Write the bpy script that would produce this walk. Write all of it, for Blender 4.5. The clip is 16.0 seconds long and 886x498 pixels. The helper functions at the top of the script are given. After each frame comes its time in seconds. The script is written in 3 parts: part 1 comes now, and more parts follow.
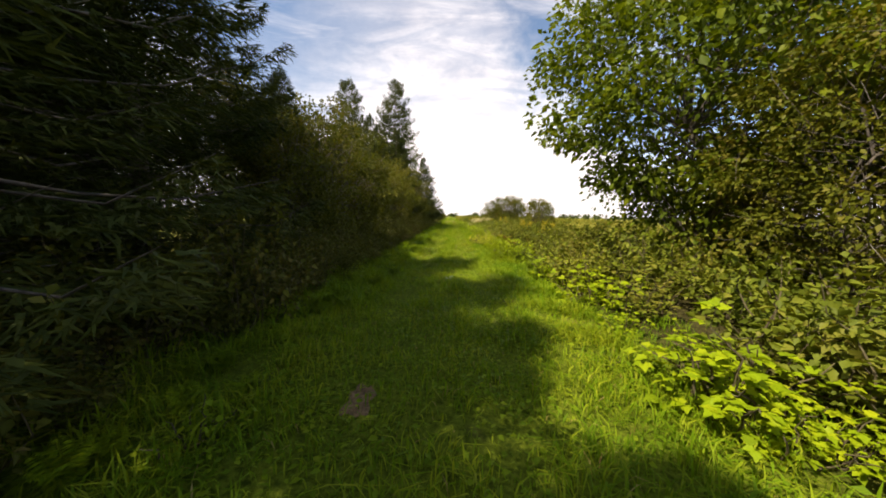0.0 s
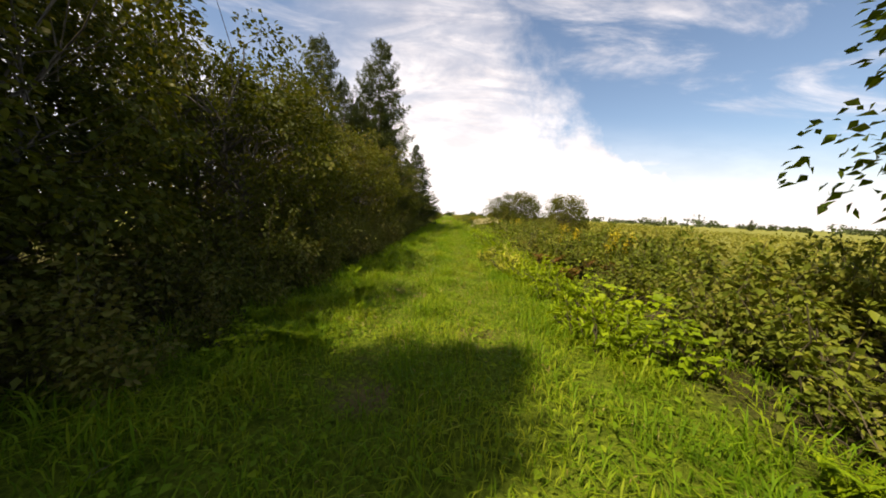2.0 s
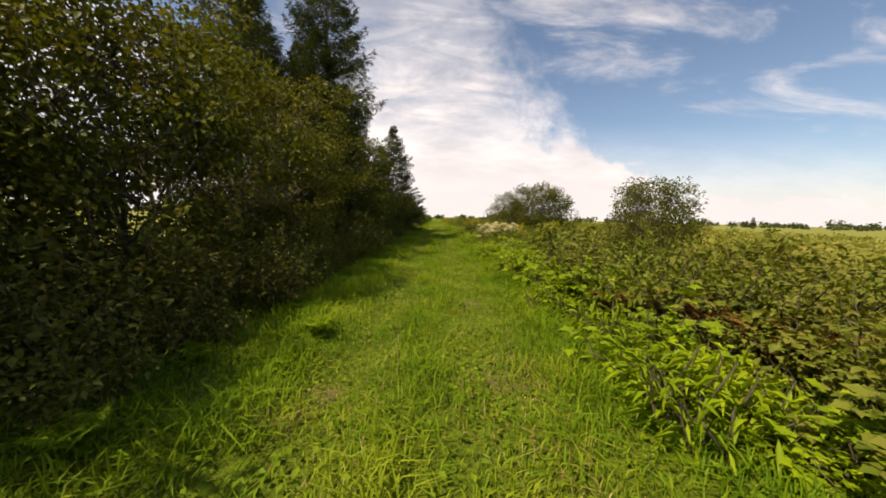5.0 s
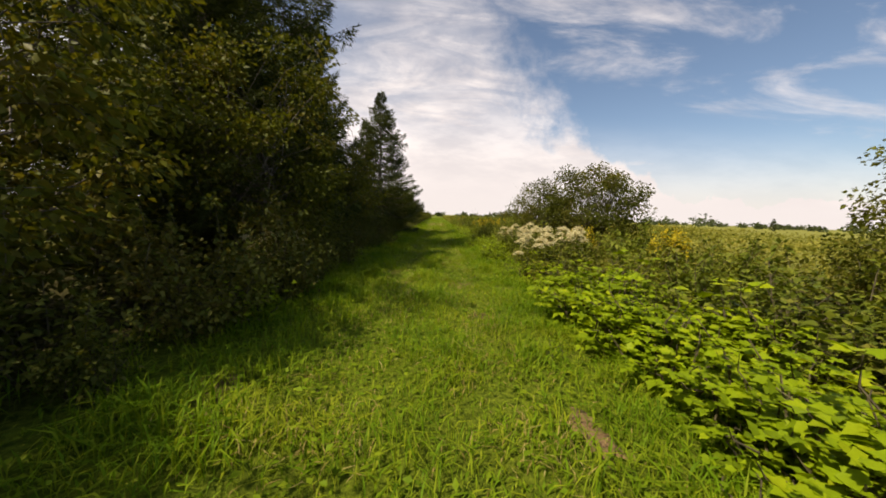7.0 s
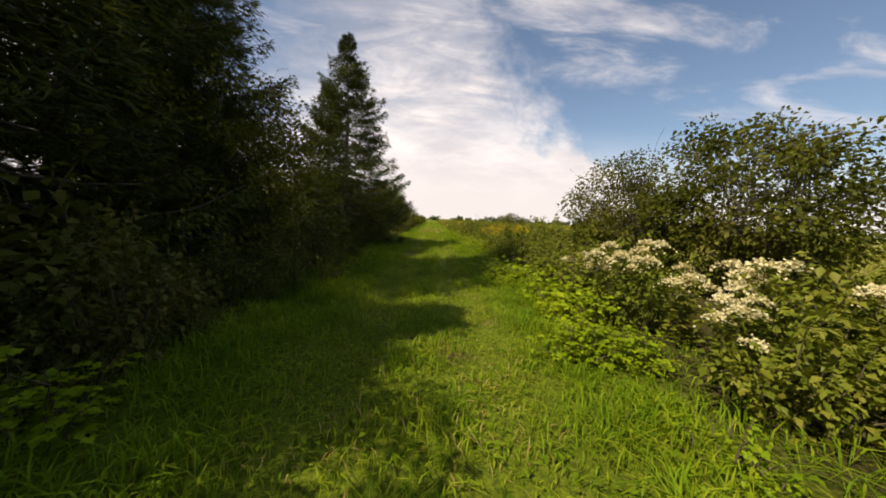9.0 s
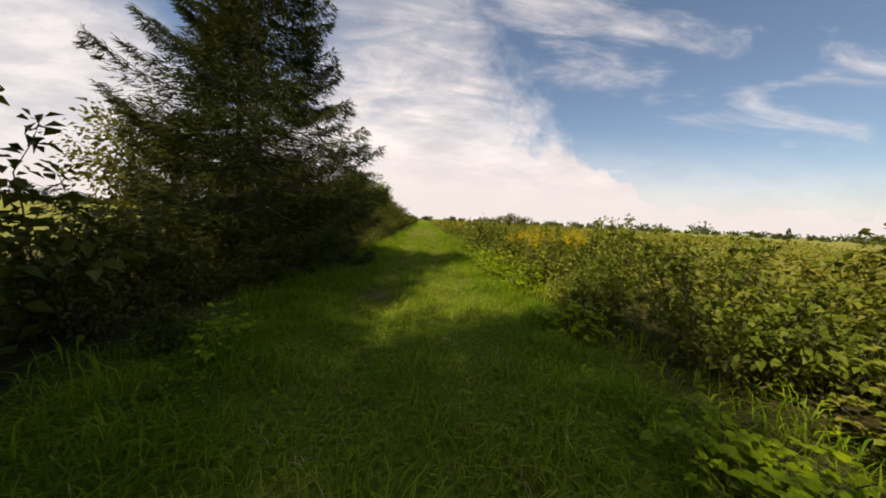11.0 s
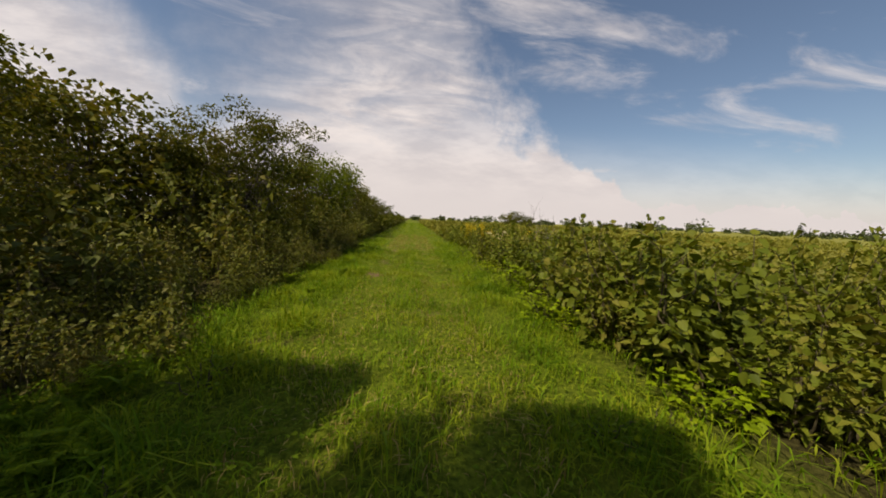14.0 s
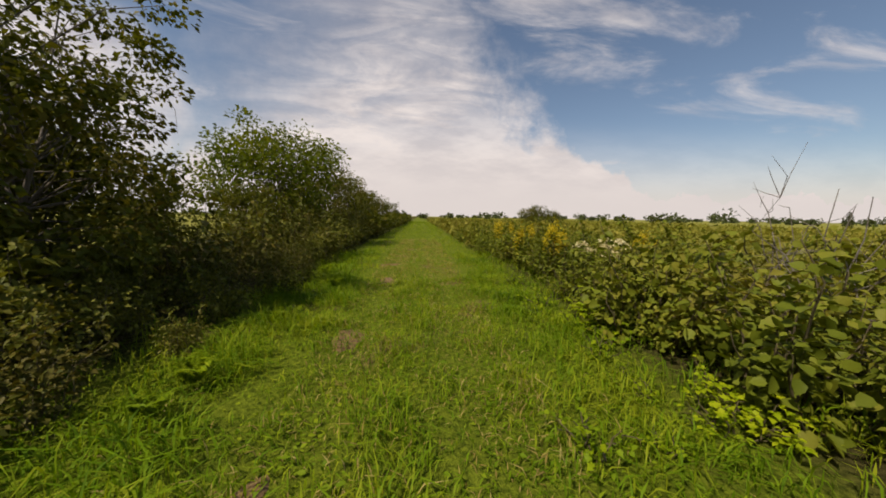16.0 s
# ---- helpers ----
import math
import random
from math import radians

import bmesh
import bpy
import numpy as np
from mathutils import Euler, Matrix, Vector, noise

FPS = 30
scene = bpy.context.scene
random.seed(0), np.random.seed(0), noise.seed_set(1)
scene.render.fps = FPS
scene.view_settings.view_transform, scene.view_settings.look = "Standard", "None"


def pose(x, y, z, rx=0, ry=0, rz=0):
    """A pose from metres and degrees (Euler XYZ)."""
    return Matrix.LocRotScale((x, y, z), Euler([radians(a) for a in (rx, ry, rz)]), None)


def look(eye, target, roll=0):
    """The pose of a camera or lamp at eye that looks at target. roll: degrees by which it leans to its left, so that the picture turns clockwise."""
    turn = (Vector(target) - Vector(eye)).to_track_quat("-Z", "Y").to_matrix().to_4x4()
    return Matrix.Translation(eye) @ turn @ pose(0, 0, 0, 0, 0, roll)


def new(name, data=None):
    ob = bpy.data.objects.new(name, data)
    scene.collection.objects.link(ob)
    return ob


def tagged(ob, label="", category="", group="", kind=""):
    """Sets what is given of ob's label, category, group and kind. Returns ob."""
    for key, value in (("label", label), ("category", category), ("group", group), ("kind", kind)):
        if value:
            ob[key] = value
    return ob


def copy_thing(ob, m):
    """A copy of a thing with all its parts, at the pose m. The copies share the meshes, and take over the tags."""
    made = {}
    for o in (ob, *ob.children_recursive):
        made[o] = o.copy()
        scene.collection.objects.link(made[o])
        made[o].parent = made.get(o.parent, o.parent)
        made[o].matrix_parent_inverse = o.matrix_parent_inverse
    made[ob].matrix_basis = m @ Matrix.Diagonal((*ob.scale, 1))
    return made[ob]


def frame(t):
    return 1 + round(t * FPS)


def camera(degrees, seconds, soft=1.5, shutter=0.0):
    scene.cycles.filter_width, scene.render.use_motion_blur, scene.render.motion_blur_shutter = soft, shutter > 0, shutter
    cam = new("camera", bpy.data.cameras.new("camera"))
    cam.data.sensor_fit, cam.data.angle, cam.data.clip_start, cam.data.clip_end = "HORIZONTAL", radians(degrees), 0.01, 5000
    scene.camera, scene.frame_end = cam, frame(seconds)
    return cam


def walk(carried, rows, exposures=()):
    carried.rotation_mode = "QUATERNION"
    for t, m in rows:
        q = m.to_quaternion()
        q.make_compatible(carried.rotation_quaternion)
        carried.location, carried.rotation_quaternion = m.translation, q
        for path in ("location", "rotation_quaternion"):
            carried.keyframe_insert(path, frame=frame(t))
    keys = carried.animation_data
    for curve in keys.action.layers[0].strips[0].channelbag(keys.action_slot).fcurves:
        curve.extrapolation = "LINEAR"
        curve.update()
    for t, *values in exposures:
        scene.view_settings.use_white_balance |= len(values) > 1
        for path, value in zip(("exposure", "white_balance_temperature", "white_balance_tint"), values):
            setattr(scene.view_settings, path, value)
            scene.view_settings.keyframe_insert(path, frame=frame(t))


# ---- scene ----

# ---------------------------------------------------------------- camera
EYE = 1.22
cam = camera(111.9, 16.0, soft=1.8)
# seconds, x, y, pitch, roll, yaw
PATH = [
    (0.0, 0.00, 0.00, -6.50, -1.10, 1.52),
    (0.5, 0.00, 1.41, -6.74, -1.65, 2.06),
    (1.0, 0.00, 2.84, -6.87, -2.20, 1.99),
    (1.5, 0.00, 4.27, -6.86, -2.55, 1.53),
    (2.0, 0.00, 5.59, -6.74, -2.59, 0.89),
    (2.5, 0.00, 6.83, -6.51, -2.34, 0.22),
    (3.0, 0.00, 7.99, -6.24, -1.89, -0.38),
    (3.5, 0.00, 9.21, -6.02, -1.44, -0.83),
    (4.0, 0.00, 10.46, -5.95, -1.28, -1.11),
    (6.5, 0.00, 17.28, -6.55, -2.05, -1.01),
    (7.0, 0.00, 18.71, -6.60, -2.20, -1.01),
    (7.5, 0.00, 20.17, -6.58, -2.11, -1.21),
    (8.0, 0.00, 21.63, -6.42, -2.09, -1.51),
    (8.5, 0.00, 23.07, -6.14, -2.27, -1.80),
    (9.0, 0.00, 24.49, -5.81, -2.57, -2.03),
    (9.5, 0.00, 25.92, -5.62, -2.72, -2.18),
    (12.0, 0.00, 33.08, -5.76, -3.07, -4.26),
    (12.5, 0.00, 34.54, -5.76, -3.17, -4.38),
    (13.0, 0.00, 35.97, -5.71, -3.06, -4.88),
    (13.5, 0.00, 37.39, -5.68, -2.82, -5.41),
    (14.0, 0.00, 38.78, -5.70, -2.49, -5.73),
    (14.5, 0.00, 40.17, -5.80, -2.11, -5.73),
    (15.0, 0.00, 41.55, -5.95, -1.72, -5.40),
    (15.5, 0.00, 42.88, -6.11, -1.32, -4.86),
    (16.0, 0.00, 44.21, -6.22, -0.92, -4.33),
]
walk(cam, [(t, pose(x, y, EYE, 90 + p, r, w)) for t, x, y, p, r, w in PATH],
     [(t, s, 7050, 12.5) for t, s in ((0.0, 0.78), (1.0, 0.80), (2.2, 0.52), (3.5, 0.40), (7.0, 0.20), (9.5, 0.25), (12.5, -0.05), (16.0, -0.17))])

# ---------------------------------------------------------------- sun and sky
SUN_FROM = Vector((-0.615, -0.46, 1.0)).normalized()
sun = new("sun", bpy.data.lights.new("sun", "SUN"))
sun.data.energy, sun.data.angle, sun.data.color = 5.0, radians(0.6), (1.0, 0.92, 0.76)
sun.matrix_world = look((0, 0, 40), Vector((0, 0, 40)) - SUN_FROM)


class Net:
    """Short way to write node trees."""

    def __init__(self, tree):
        self.t = tree
        tree.nodes.clear()

    def n(self, kind, ins=(), **props):
        nd = self.t.nodes.new(kind)
        for k, v in props.items():
            setattr(nd, k, v)
        for i, v in dict(ins).items():
            if isinstance(v, bpy.types.NodeSocket):
                self.t.links.new(v, nd.inputs[i])
            else:
                nd.inputs[i].default_value = v
        return nd

    def m(self, op, a, b=0.0, c=0.0, clamp=False):
        return self.n("ShaderNodeMath", {0: a, 1: b, 2: c}, operation=op, use_clamp=clamp).outputs[0]

    def step(self, v, lo, hi):
        return self.n("ShaderNodeMapRange", {0: v, 1: lo, 2: hi, 3: 0.0, 4: 1.0}, interpolation_type="SMOOTHSTEP").outputs[0]

    def mix(self, f, a, b):
        return self.n("ShaderNodeMix", {0: f, 6: a, 7: b}, data_type="RGBA").outputs[2]


def make_world():
    w = bpy.data.worlds.new("sky")
    scene.world = w
    w.use_nodes = True
    k = Net(w.node_tree)
    sky = k.n("ShaderNodeTexSky", sky_type="NISHITA", sun_disc=False)
    sky.sun_elevation = math.asin(SUN_FROM.z)
    sky.sun_rotation = math.atan2(SUN_FROM.x, SUN_FROM.y)
    way = k.n("ShaderNodeTexCoord").outputs["Generated"]
    sx = k.n("ShaderNodeSeparateXYZ", {0: way})
    ay = k.m("MAXIMUM", k.m("ABSOLUTE", sx.outputs[1]), 0.22)
    u0, v0 = k.m("DIVIDE", sx.outputs[0], ay), k.m("DIVIDE", k.m("MAXIMUM", sx.outputs[2], 0.0), ay)
    flat = k.n("ShaderNodeCombineXYZ", {0: u0, 1: v0, 2: 0.0}).outputs[0]
    warp = k.n("ShaderNodeTexNoise", {0: flat, "Scale": 3.2, "Detail": 6.0, "Roughness": 0.62})
    ws = k.n("ShaderNodeSeparateColor", {0: warp.outputs["Color"]})
    u = k.m("ADD", u0, k.m("MULTIPLY", k.m("SUBTRACT", ws.outputs[0], 0.5), 0.62))
    v = k.m("MAXIMUM", k.m("ADD", v0, k.m("MULTIPLY", k.m("SUBTRACT", ws.outputs[1], 0.5), 0.34)), 0.02)
    # the broad bank ahead that widens towards the horizon
    right = k.m("ADD", k.m("DIVIDE", 0.115, k.m("MAXIMUM", v, 0.05)), 0.03)
    left = k.m("SUBTRACT", -0.16, k.m("DIVIDE", 0.13, k.m("MAXIMUM", v, 0.05)))
    bank = k.m("MULTIPLY", k.step(k.m("SUBTRACT", right, u), -0.02, 0.20), k.step(k.m("SUBTRACT", u, left), -0.30, 0.42))
    bank = k.m("MULTIPLY", bank, k.step(v0, 1.15, 0.30))
    # drawn-out wisps
    turned = k.n("ShaderNodeMapping", {0: flat, 2: (0, 0, radians(-14)), 3: (0.85, 3.0, 1.0)}).outputs[0]
    wisp = k.n("ShaderNodeTexNoise", {0: turned, "Scale": 1.7, "Detail": 9.0, "Roughness": 0.6, "Distortion": 0.5}).outputs[0]
    wisps = k.m("MULTIPLY", k.step(wisp, 0.49, 0.72), 0.70)
    # fibres that run down to the right through the bank
    slant = k.n("ShaderNodeMapping", {0: flat, 2: (0, 0, radians(42)), 3: (1.1, 3.6, 1.0)}).outputs[0]
    fibre = k.n("ShaderNodeTexNoise", {0: slant, "Scale": 2.3, "Detail": 9.0, "Roughness": 0.62, "Distortion": 0.9}).outputs[0]
    fibre = k.m("MAXIMUM", k.step(fibre, 0.34, 0.62), k.step(v0, 0.42, 0.16))
    leftbank = k.m("MULTIPLY", k.m("MULTIPLY", k.step(u, -0.55, -0.95), k.step(k.m("ADD", k.m("MULTIPLY", u0, 0.62), v), 0.12, -0.12)), 0.85)
    haze = k.m("MULTIPLY", k.step(v0, 0.34, 0.0), 0.84)
    bank = k.m("MULTIPLY", bank, k.m("ADD", 0.50, k.m("MULTIPLY", fibre, 0.50)))
    cover = k.m("MAXIMUM", k.m("MAXIMUM", bank, leftbank), wisps, clamp=True)
    cover = k.m("MAXIMUM", cover, haze)
    blue = k.mix(1.0, sky.outputs[0], (0.108, 0.112, 0.114, 1))
    blue.node.blend_type = "MULTIPLY"
    tone = k.n("ShaderNodeTexNoise", {0: slant, "Scale": 3.4, "Detail": 6.0, "Roughness": 0.6}).outputs[0]
    white = k.mix(k.step(tone, 0.35, 0.65), (0.66, 0.64, 0.68, 1), (0.93, 0.885, 0.89, 1))
    white = k.mix(k.step(v0, 0.30, 0.02), white, (0.79, 0.75, 0.76, 1))
    col = k.mix(cover, blue, white)
    bg = k.n("ShaderNodeBackground", {0: col, 1: 1.0})
    k.n("ShaderNodeOutputWorld", {0: bg.outputs[0]})


make_world()


# ---------------------------------------------------------------- materials
def leaf_material(name, dark, mid, light, through_amount=0.35, rough=0.5, patch=1.2, rust=0.0):
    m = bpy.data.materials.new(name)
    m.use_nodes = True
    k = Net(m.node_tree)
    geo = k.n("ShaderNodeNewGeometry")
    rnd = geo.outputs["Random Per Island"]
    spot = k.n("ShaderNodeTexNoise", {0: geo.outputs["Position"], "Scale": patch, "Detail": 3.0}).outputs[0]
    own = k.n("ShaderNodeObjectInfo").outputs["Random"]
    f = k.m("ADD", k.m("MULTIPLY", rnd, 0.55), k.m("ADD", k.m("MULTIPLY", spot, 1.3), k.m("MULTIPLY", own, 0.22)))
    f = k.m("SUBTRACT", f, 0.53)
    ramp = k.n("ShaderNodeValToRGB", {0: f})
    e = ramp.color_ramp.elements
    e[0].position, e[0].color = 0.08, (*dark, 1)
    e[1].position, e[1].color = 0.92, (*light, 1)
    c = e.new(0.5)
    c.color = (*mid, 1)
    grain = k.n("ShaderNodeTexNoise", {0: geo.outputs["Position"], "Scale": 60.0, "Detail": 3.0}).outputs[0]
    col = k.mix(k.m("MULTIPLY", grain, 0.5), ramp.outputs[0], (*[v * 0.55 for v in mid], 1))
    if rust:
        # leaves here and there turned brown for the autumn
        turn = k.n("ShaderNodeTexNoise", {0: geo.outputs["Position"], "Scale": 0.8, "Detail": 4.0}).outputs[0]
        turn = k.step(k.m("ADD", turn, k.m("MULTIPLY", rnd, 0.25)), 0.62, 0.84)
        col = k.mix(k.m("MULTIPLY", turn, rust), col, (0.135, 0.090, 0.030, 1))
    p = k.n("ShaderNodeBsdfPrincipled", {"Base Color": col, "Roughness": rough, "Specular IOR Level": 0.10})
    warm = k.mix(1.0, col, (1.25, 1.15, 0.45, 1))
    warm.node.blend_type = "MULTIPLY"
    tr = k.n("ShaderNodeBsdfTranslucent", {0: warm})
    mx = k.n("ShaderNodeMixShader", {0: through_amount, 1: p.outputs[0], 2: tr.outputs[0]})
    k.n("ShaderNodeOutputMaterial", {0: mx.outputs[0]})
    return m


def bark_material(name, a, b, scale=9.0):
    m = bpy.data.materials.new(name)
    m.use_nodes = True
    k = Net(m.node_tree)
    pos = k.n("ShaderNodeNewGeometry").outputs["Position"]
    st = k.n("ShaderNodeMapping", {0: pos, 3: (1, 1, 0.25)}).outputs[0]
    nz = k.n("ShaderNodeTexNoise", {0: st, "Scale": scale, "Detail": 6.0, "Roughness": 0.7}).outputs[0]
    col = k.mix(k.step(nz, 0.3, 0.7), (*a, 1), (*b, 1))
    bp = k.n("ShaderNodeBump", {"Strength": 0.6, "Distance": 0.02, "Height": nz})
    p = k.n("ShaderNodeBsdfPrincipled", {"Base Color": col, "Roughness": 0.9, "Normal": bp.outputs[0]})
    k.n("ShaderNodeOutputMaterial", {0: p.outputs[0]})
    return m


def ground_material():
    m = bpy.data.materials.new("turf_and_soil")
    m.use_nodes = True
    k = Net(m.node_tree)
    pos = k.n("ShaderNodeNewGeometry").outputs["Position"]
    big = k.n("ShaderNodeTexNoise", {0: pos, "Scale": 0.9, "Detail": 5.0}).outputs[0]
    fine = k.n("ShaderNodeTexNoise", {0: pos, "Scale": 24.0, "Detail": 6.0, "Roughness": 0.7}).outputs[0]
    x = k.n("ShaderNodeSeparateXYZ", {0: pos})
    turf = k.mix(k.step(fine, 0.3, 0.7), (0.050, 0.075, 0.006, 1), (0.175, 0.215, 0.018, 1))
    soil = k.mix(fine, (0.085, 0.055, 0.026, 1), (0.27, 0.18, 0.085, 1))
    near = k.mix(k.step(big, 0.60, 0.72), turf, soil)
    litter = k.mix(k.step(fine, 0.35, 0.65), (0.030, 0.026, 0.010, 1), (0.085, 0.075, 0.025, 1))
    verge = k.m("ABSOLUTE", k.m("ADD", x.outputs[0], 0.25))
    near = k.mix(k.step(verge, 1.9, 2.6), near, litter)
    meadow = k.mix(big, (0.16, 0.17, 0.030, 1), (0.26, 0.24, 0.06, 1))
    col = k.mix(k.step(k.m("ABSOLUTE", x.outputs[0]), 6.5, 14.0), near, meadow)
    bp = k.n("ShaderNodeBump", {"Strength": 0.8, "Distance": 0.05, "Height": fine})
    p = k.n("ShaderNodeBsdfPrincipled", {"Base Color": col, "Roughness": 1.0, "Specular IOR Level": 0.05, "Normal": bp.outputs[0]})
    k.n("ShaderNodeOutputMaterial", {0: p.outputs[0]})
    return m


M_GROUND = ground_material()
M_GRASS = leaf_material("grass_blades", (0.060, 0.130, 0.005), (0.160, 0.275, 0.008), (0.35, 0.39, 0.022), 0.38, 0.6, 1.1)
M_CLOVER = leaf_material("low_herb_leaves", (0.075, 0.135, 0.007), (0.160, 0.255, 0.010), (0.29, 0.36, 0.016), 0.36, 0.6, 1.6)
M_STRAW = leaf_material("dry_grass", (0.20, 0.14, 0.035), (0.36, 0.28, 0.08), (0.48, 0.42, 0.15), 0.2, 0.7, 2.0)
M_BRIGHT = leaf_material("raspberry_leaves", (0.13, 0.19, 0.008), (0.26, 0.36, 0.010), (0.42, 0.47, 0.016), 0.36, 0.5, 1.0)
M_HEDGE = leaf_material("scrub_leaves", (0.062, 0.088, 0.009), (0.158, 0.190, 0.019), (0.32, 0.325, 0.036), 0.28, 0.5, 0.8, 0.5)
# scrub-like leaves toned down: the trees' shade is put into this colour
M_SHADEDLEAF = leaf_material("shade_darkened_leaves", (0.046, 0.056, 0.008), (0.110, 0.125, 0.017), (0.21, 0.20, 0.030), 0.24, 0.5, 0.9, 0.5)
M_ALDER = leaf_material("alder_leaves", (0.050, 0.060, 0.007), (0.115, 0.130, 0.012), (0.215, 0.195, 0.024), 0.30, 0.5, 0.8, 0.4)
M_MAPLE = leaf_material("maple_leaves", (0.055, 0.085, 0.008), (0.120, 0.165, 0.010), (0.23, 0.25, 0.016), 0.36, 0.5, 0.8)
M_NEEDLE = leaf_material("spruce_needles", (0.026, 0.039, 0.009), (0.060, 0.077, 0.014), (0.120, 0.130, 0.023), 0.12, 0.6, 0.7)
M_FERN = leaf_material("fern_fronds", (0.10, 0.17, 0.007), (0.20, 0.30, 0.009), (0.34, 0.41, 0.014), 0.36, 0.5, 1.3)
M_RUST = leaf_material("dying_fern_fronds", (0.10, 0.05, 0.015), (0.22, 0.11, 0.03), (0.34, 0.24, 0.05), 0.25, 0.6, 1.3)
M_GOLD = leaf_material("goldenrod_blossom", (0.36, 0.27, 0.012), (0.52, 0.41, 0.02), (0.64, 0.53, 0.04), 0.2, 0.6, 3.0)
M_CREAM = leaf_material("cream_blossom", (0.52, 0.45, 0.22), (0.70, 0.62, 0.36), (0.84, 0.78, 0.52), 0.2, 0.7, 4.0)
M_BUTTER = leaf_material("butter_yellow_blossom", (0.50, 0.46, 0.03), (0.68, 0.64, 0.05), (0.80, 0.76, 0.14), 0.2, 0.6, 3.0)
M_PALE = leaf_material("pale_yellow_leaves", (0.30, 0.33, 0.03), (0.48, 0.48, 0.07), (0.65, 0.62, 0.16), 0.3, 0.5, 2.0)
M_SCRUB = leaf_material("meadow_scrub", (0.11, 0.12, 0.016), (0.21, 0.21, 0.028), (0.36, 0.31, 0.06), 0.25, 0.6, 0.25)
M_FAR = leaf_material("far_wood_leaves", (0.045, 0.060, 0.025), (0.075, 0.095, 0.035), (0.12, 0.14, 0.05), 0.15, 0.6, 0.05)
M_BARK = bark_material("grey_bark", (0.045, 0.036, 0.028), (0.16, 0.135, 0.11))
M_STEM = bark_material("green_brown_stems", (0.05, 0.035, 0.02), (0.13, 0.11, 0.045), 30.0)
M_DEAD = bark_material("dead_twigs", (0.10, 0.085, 0.07), (0.24, 0.21, 0.18), 14.0)


def paper_material():
    m = bpy.data.materials.new("weathered_paper")
    m.use_nodes = True
    k = Net(m.node_tree)
    pos = k.n("ShaderNodeNewGeometry").outputs["Position"]
    nz = k.n("ShaderNodeTexNoise", {0: pos, "Scale": 22.0, "Detail": 5.0}).outputs[0]
    col = k.mix(k.step(nz, 0.35, 0.75), (0.66, 0.65, 0.62, 1), (0.40, 0.37, 0.30, 1))
    p = k.n("ShaderNodeBsdfPrincipled", {"Base Color": col, "Roughness": 0.8})
    k.n("ShaderNodeOutputMaterial", {0: p.outputs[0]})
    return m


M_PAPER = paper_material()
M_SOIL = bark_material("trodden_soil", (0.10, 0.060, 0.022), (0.27, 0.165, 0.070), 34.0)

# ---------------------------------------------------------------- mesh helpers
rng = np.random.default_rng(7)


def unit(v):
    return v / np.maximum(np.linalg.norm(v, axis=-1, keepdims=True), 1e-6)


def tri_mesh(name, verts, tris, mat, smooth=False):
    me = bpy.data.meshes.new(name)
    verts, tris = np.asarray(verts, np.float32), np.asarray(tris, np.int32)
    me.vertices.add(len(verts))
    me.vertices.foreach_set("co", verts.ravel())
    me.loops.add(tris.size)
    me.loops.foreach_set("vertex_index", tris.ravel())
    me.polygons.add(len(tris))
    me.polygons.foreach_set("loop_start", np.arange(0, tris.size, 3, dtype=np.int32))
    me.update(calc_edges=True)
    if smooth:
        me.polygons.foreach_set("use_smooth", np.ones(len(tris), bool))
    if isinstance(mat, tuple):
        for m, _ in mat:
            me.materials.append(m)
        me.polygons.foreach_set("material_index", np.repeat(np.arange(len(mat), dtype=np.int32), [c for _, c in mat]))
    else:
        me.materials.append(mat)
    return me


def thing(name, label, category, group=""):
    return tagged(new(name), label, category, group)


def part(name, geo, material, parent, label="", smooth=False):
    ob = new(name, tri_mesh(name, *geo, material, smooth))
    ob.parent = parent
    if label:
        tagged(ob, label)
    return ob


def stuff(name, geo, material, label, category):
    ob = new(name, tri_mesh(name, *geo, material))
    return tagged(ob, label, category, kind="stuff")


def join(pieces):
    vs, ts, base = [], [], 0
    for v, t in pieces:
        vs.append(v)
        ts.append(np.asarray(t) + base)
        base += len(v)
    return np.concatenate(vs), np.concatenate(ts)


def leaves(pos, way, size, wide=0.5, fold=0.12, droop=0.15, full=False, level=0.0):
    """Folded leaves at pos that point along way; level turns their faces up."""
    n = len(pos)
    way = unit(way)
    nrm = rng.normal(size=(n, 3)) + np.array([0, 0, level])
    side = unit(np.cross(way, nrm))
    up = np.cross(side, way)
    s = np.broadcast_to(np.asarray(size, float).reshape(-1, 1), (n, 1))
    drop = np.array([0, 0, -1.0]) * s * droop
    if full:
        a = [pos, pos + way * s * 0.28 + side * s * wide * 0.48 + up * s * fold,
             pos + way * s * 0.66 + side * s * wide * 0.40 + up * s * fold * 0.8 + drop * 0.5,
             pos + way * s + drop,
             pos + way * s * 0.66 - side * s * wide * 0.40 + up * s * fold * 0.8 + drop * 0.5,
             pos + way * s * 0.28 - side * s * wide * 0.48 + up * s * fold]
        v = np.stack(a, 1).reshape(-1, 3)
        base = (np.arange(n) * 6)[:, None, None]
        t = (np.array([[0, 1, 2], [0, 2, 3], [0, 3, 4], [0, 4, 5]])[None] + base).reshape(-1, 3)
        return v, t
    a = [pos, pos + way * s * 0.45 + side * s * wide * 0.5 + up * s * fold, pos + way * s + drop,
         pos + way * s * 0.45 - side * s * wide * 0.5 + up * s * fold]
    v = np.stack(a, 1).reshape(-1, 3)
    base = (np.arange(n) * 4)[:, None, None]
    t = (np.array([[0, 1, 2], [0, 2, 3]])[None] + base).reshape(-1, 3)
    return v, t


LOBES = ((0.03, 0.42), (0.30, 0.36), (0.46, 0.54), (0.64, 0.28))


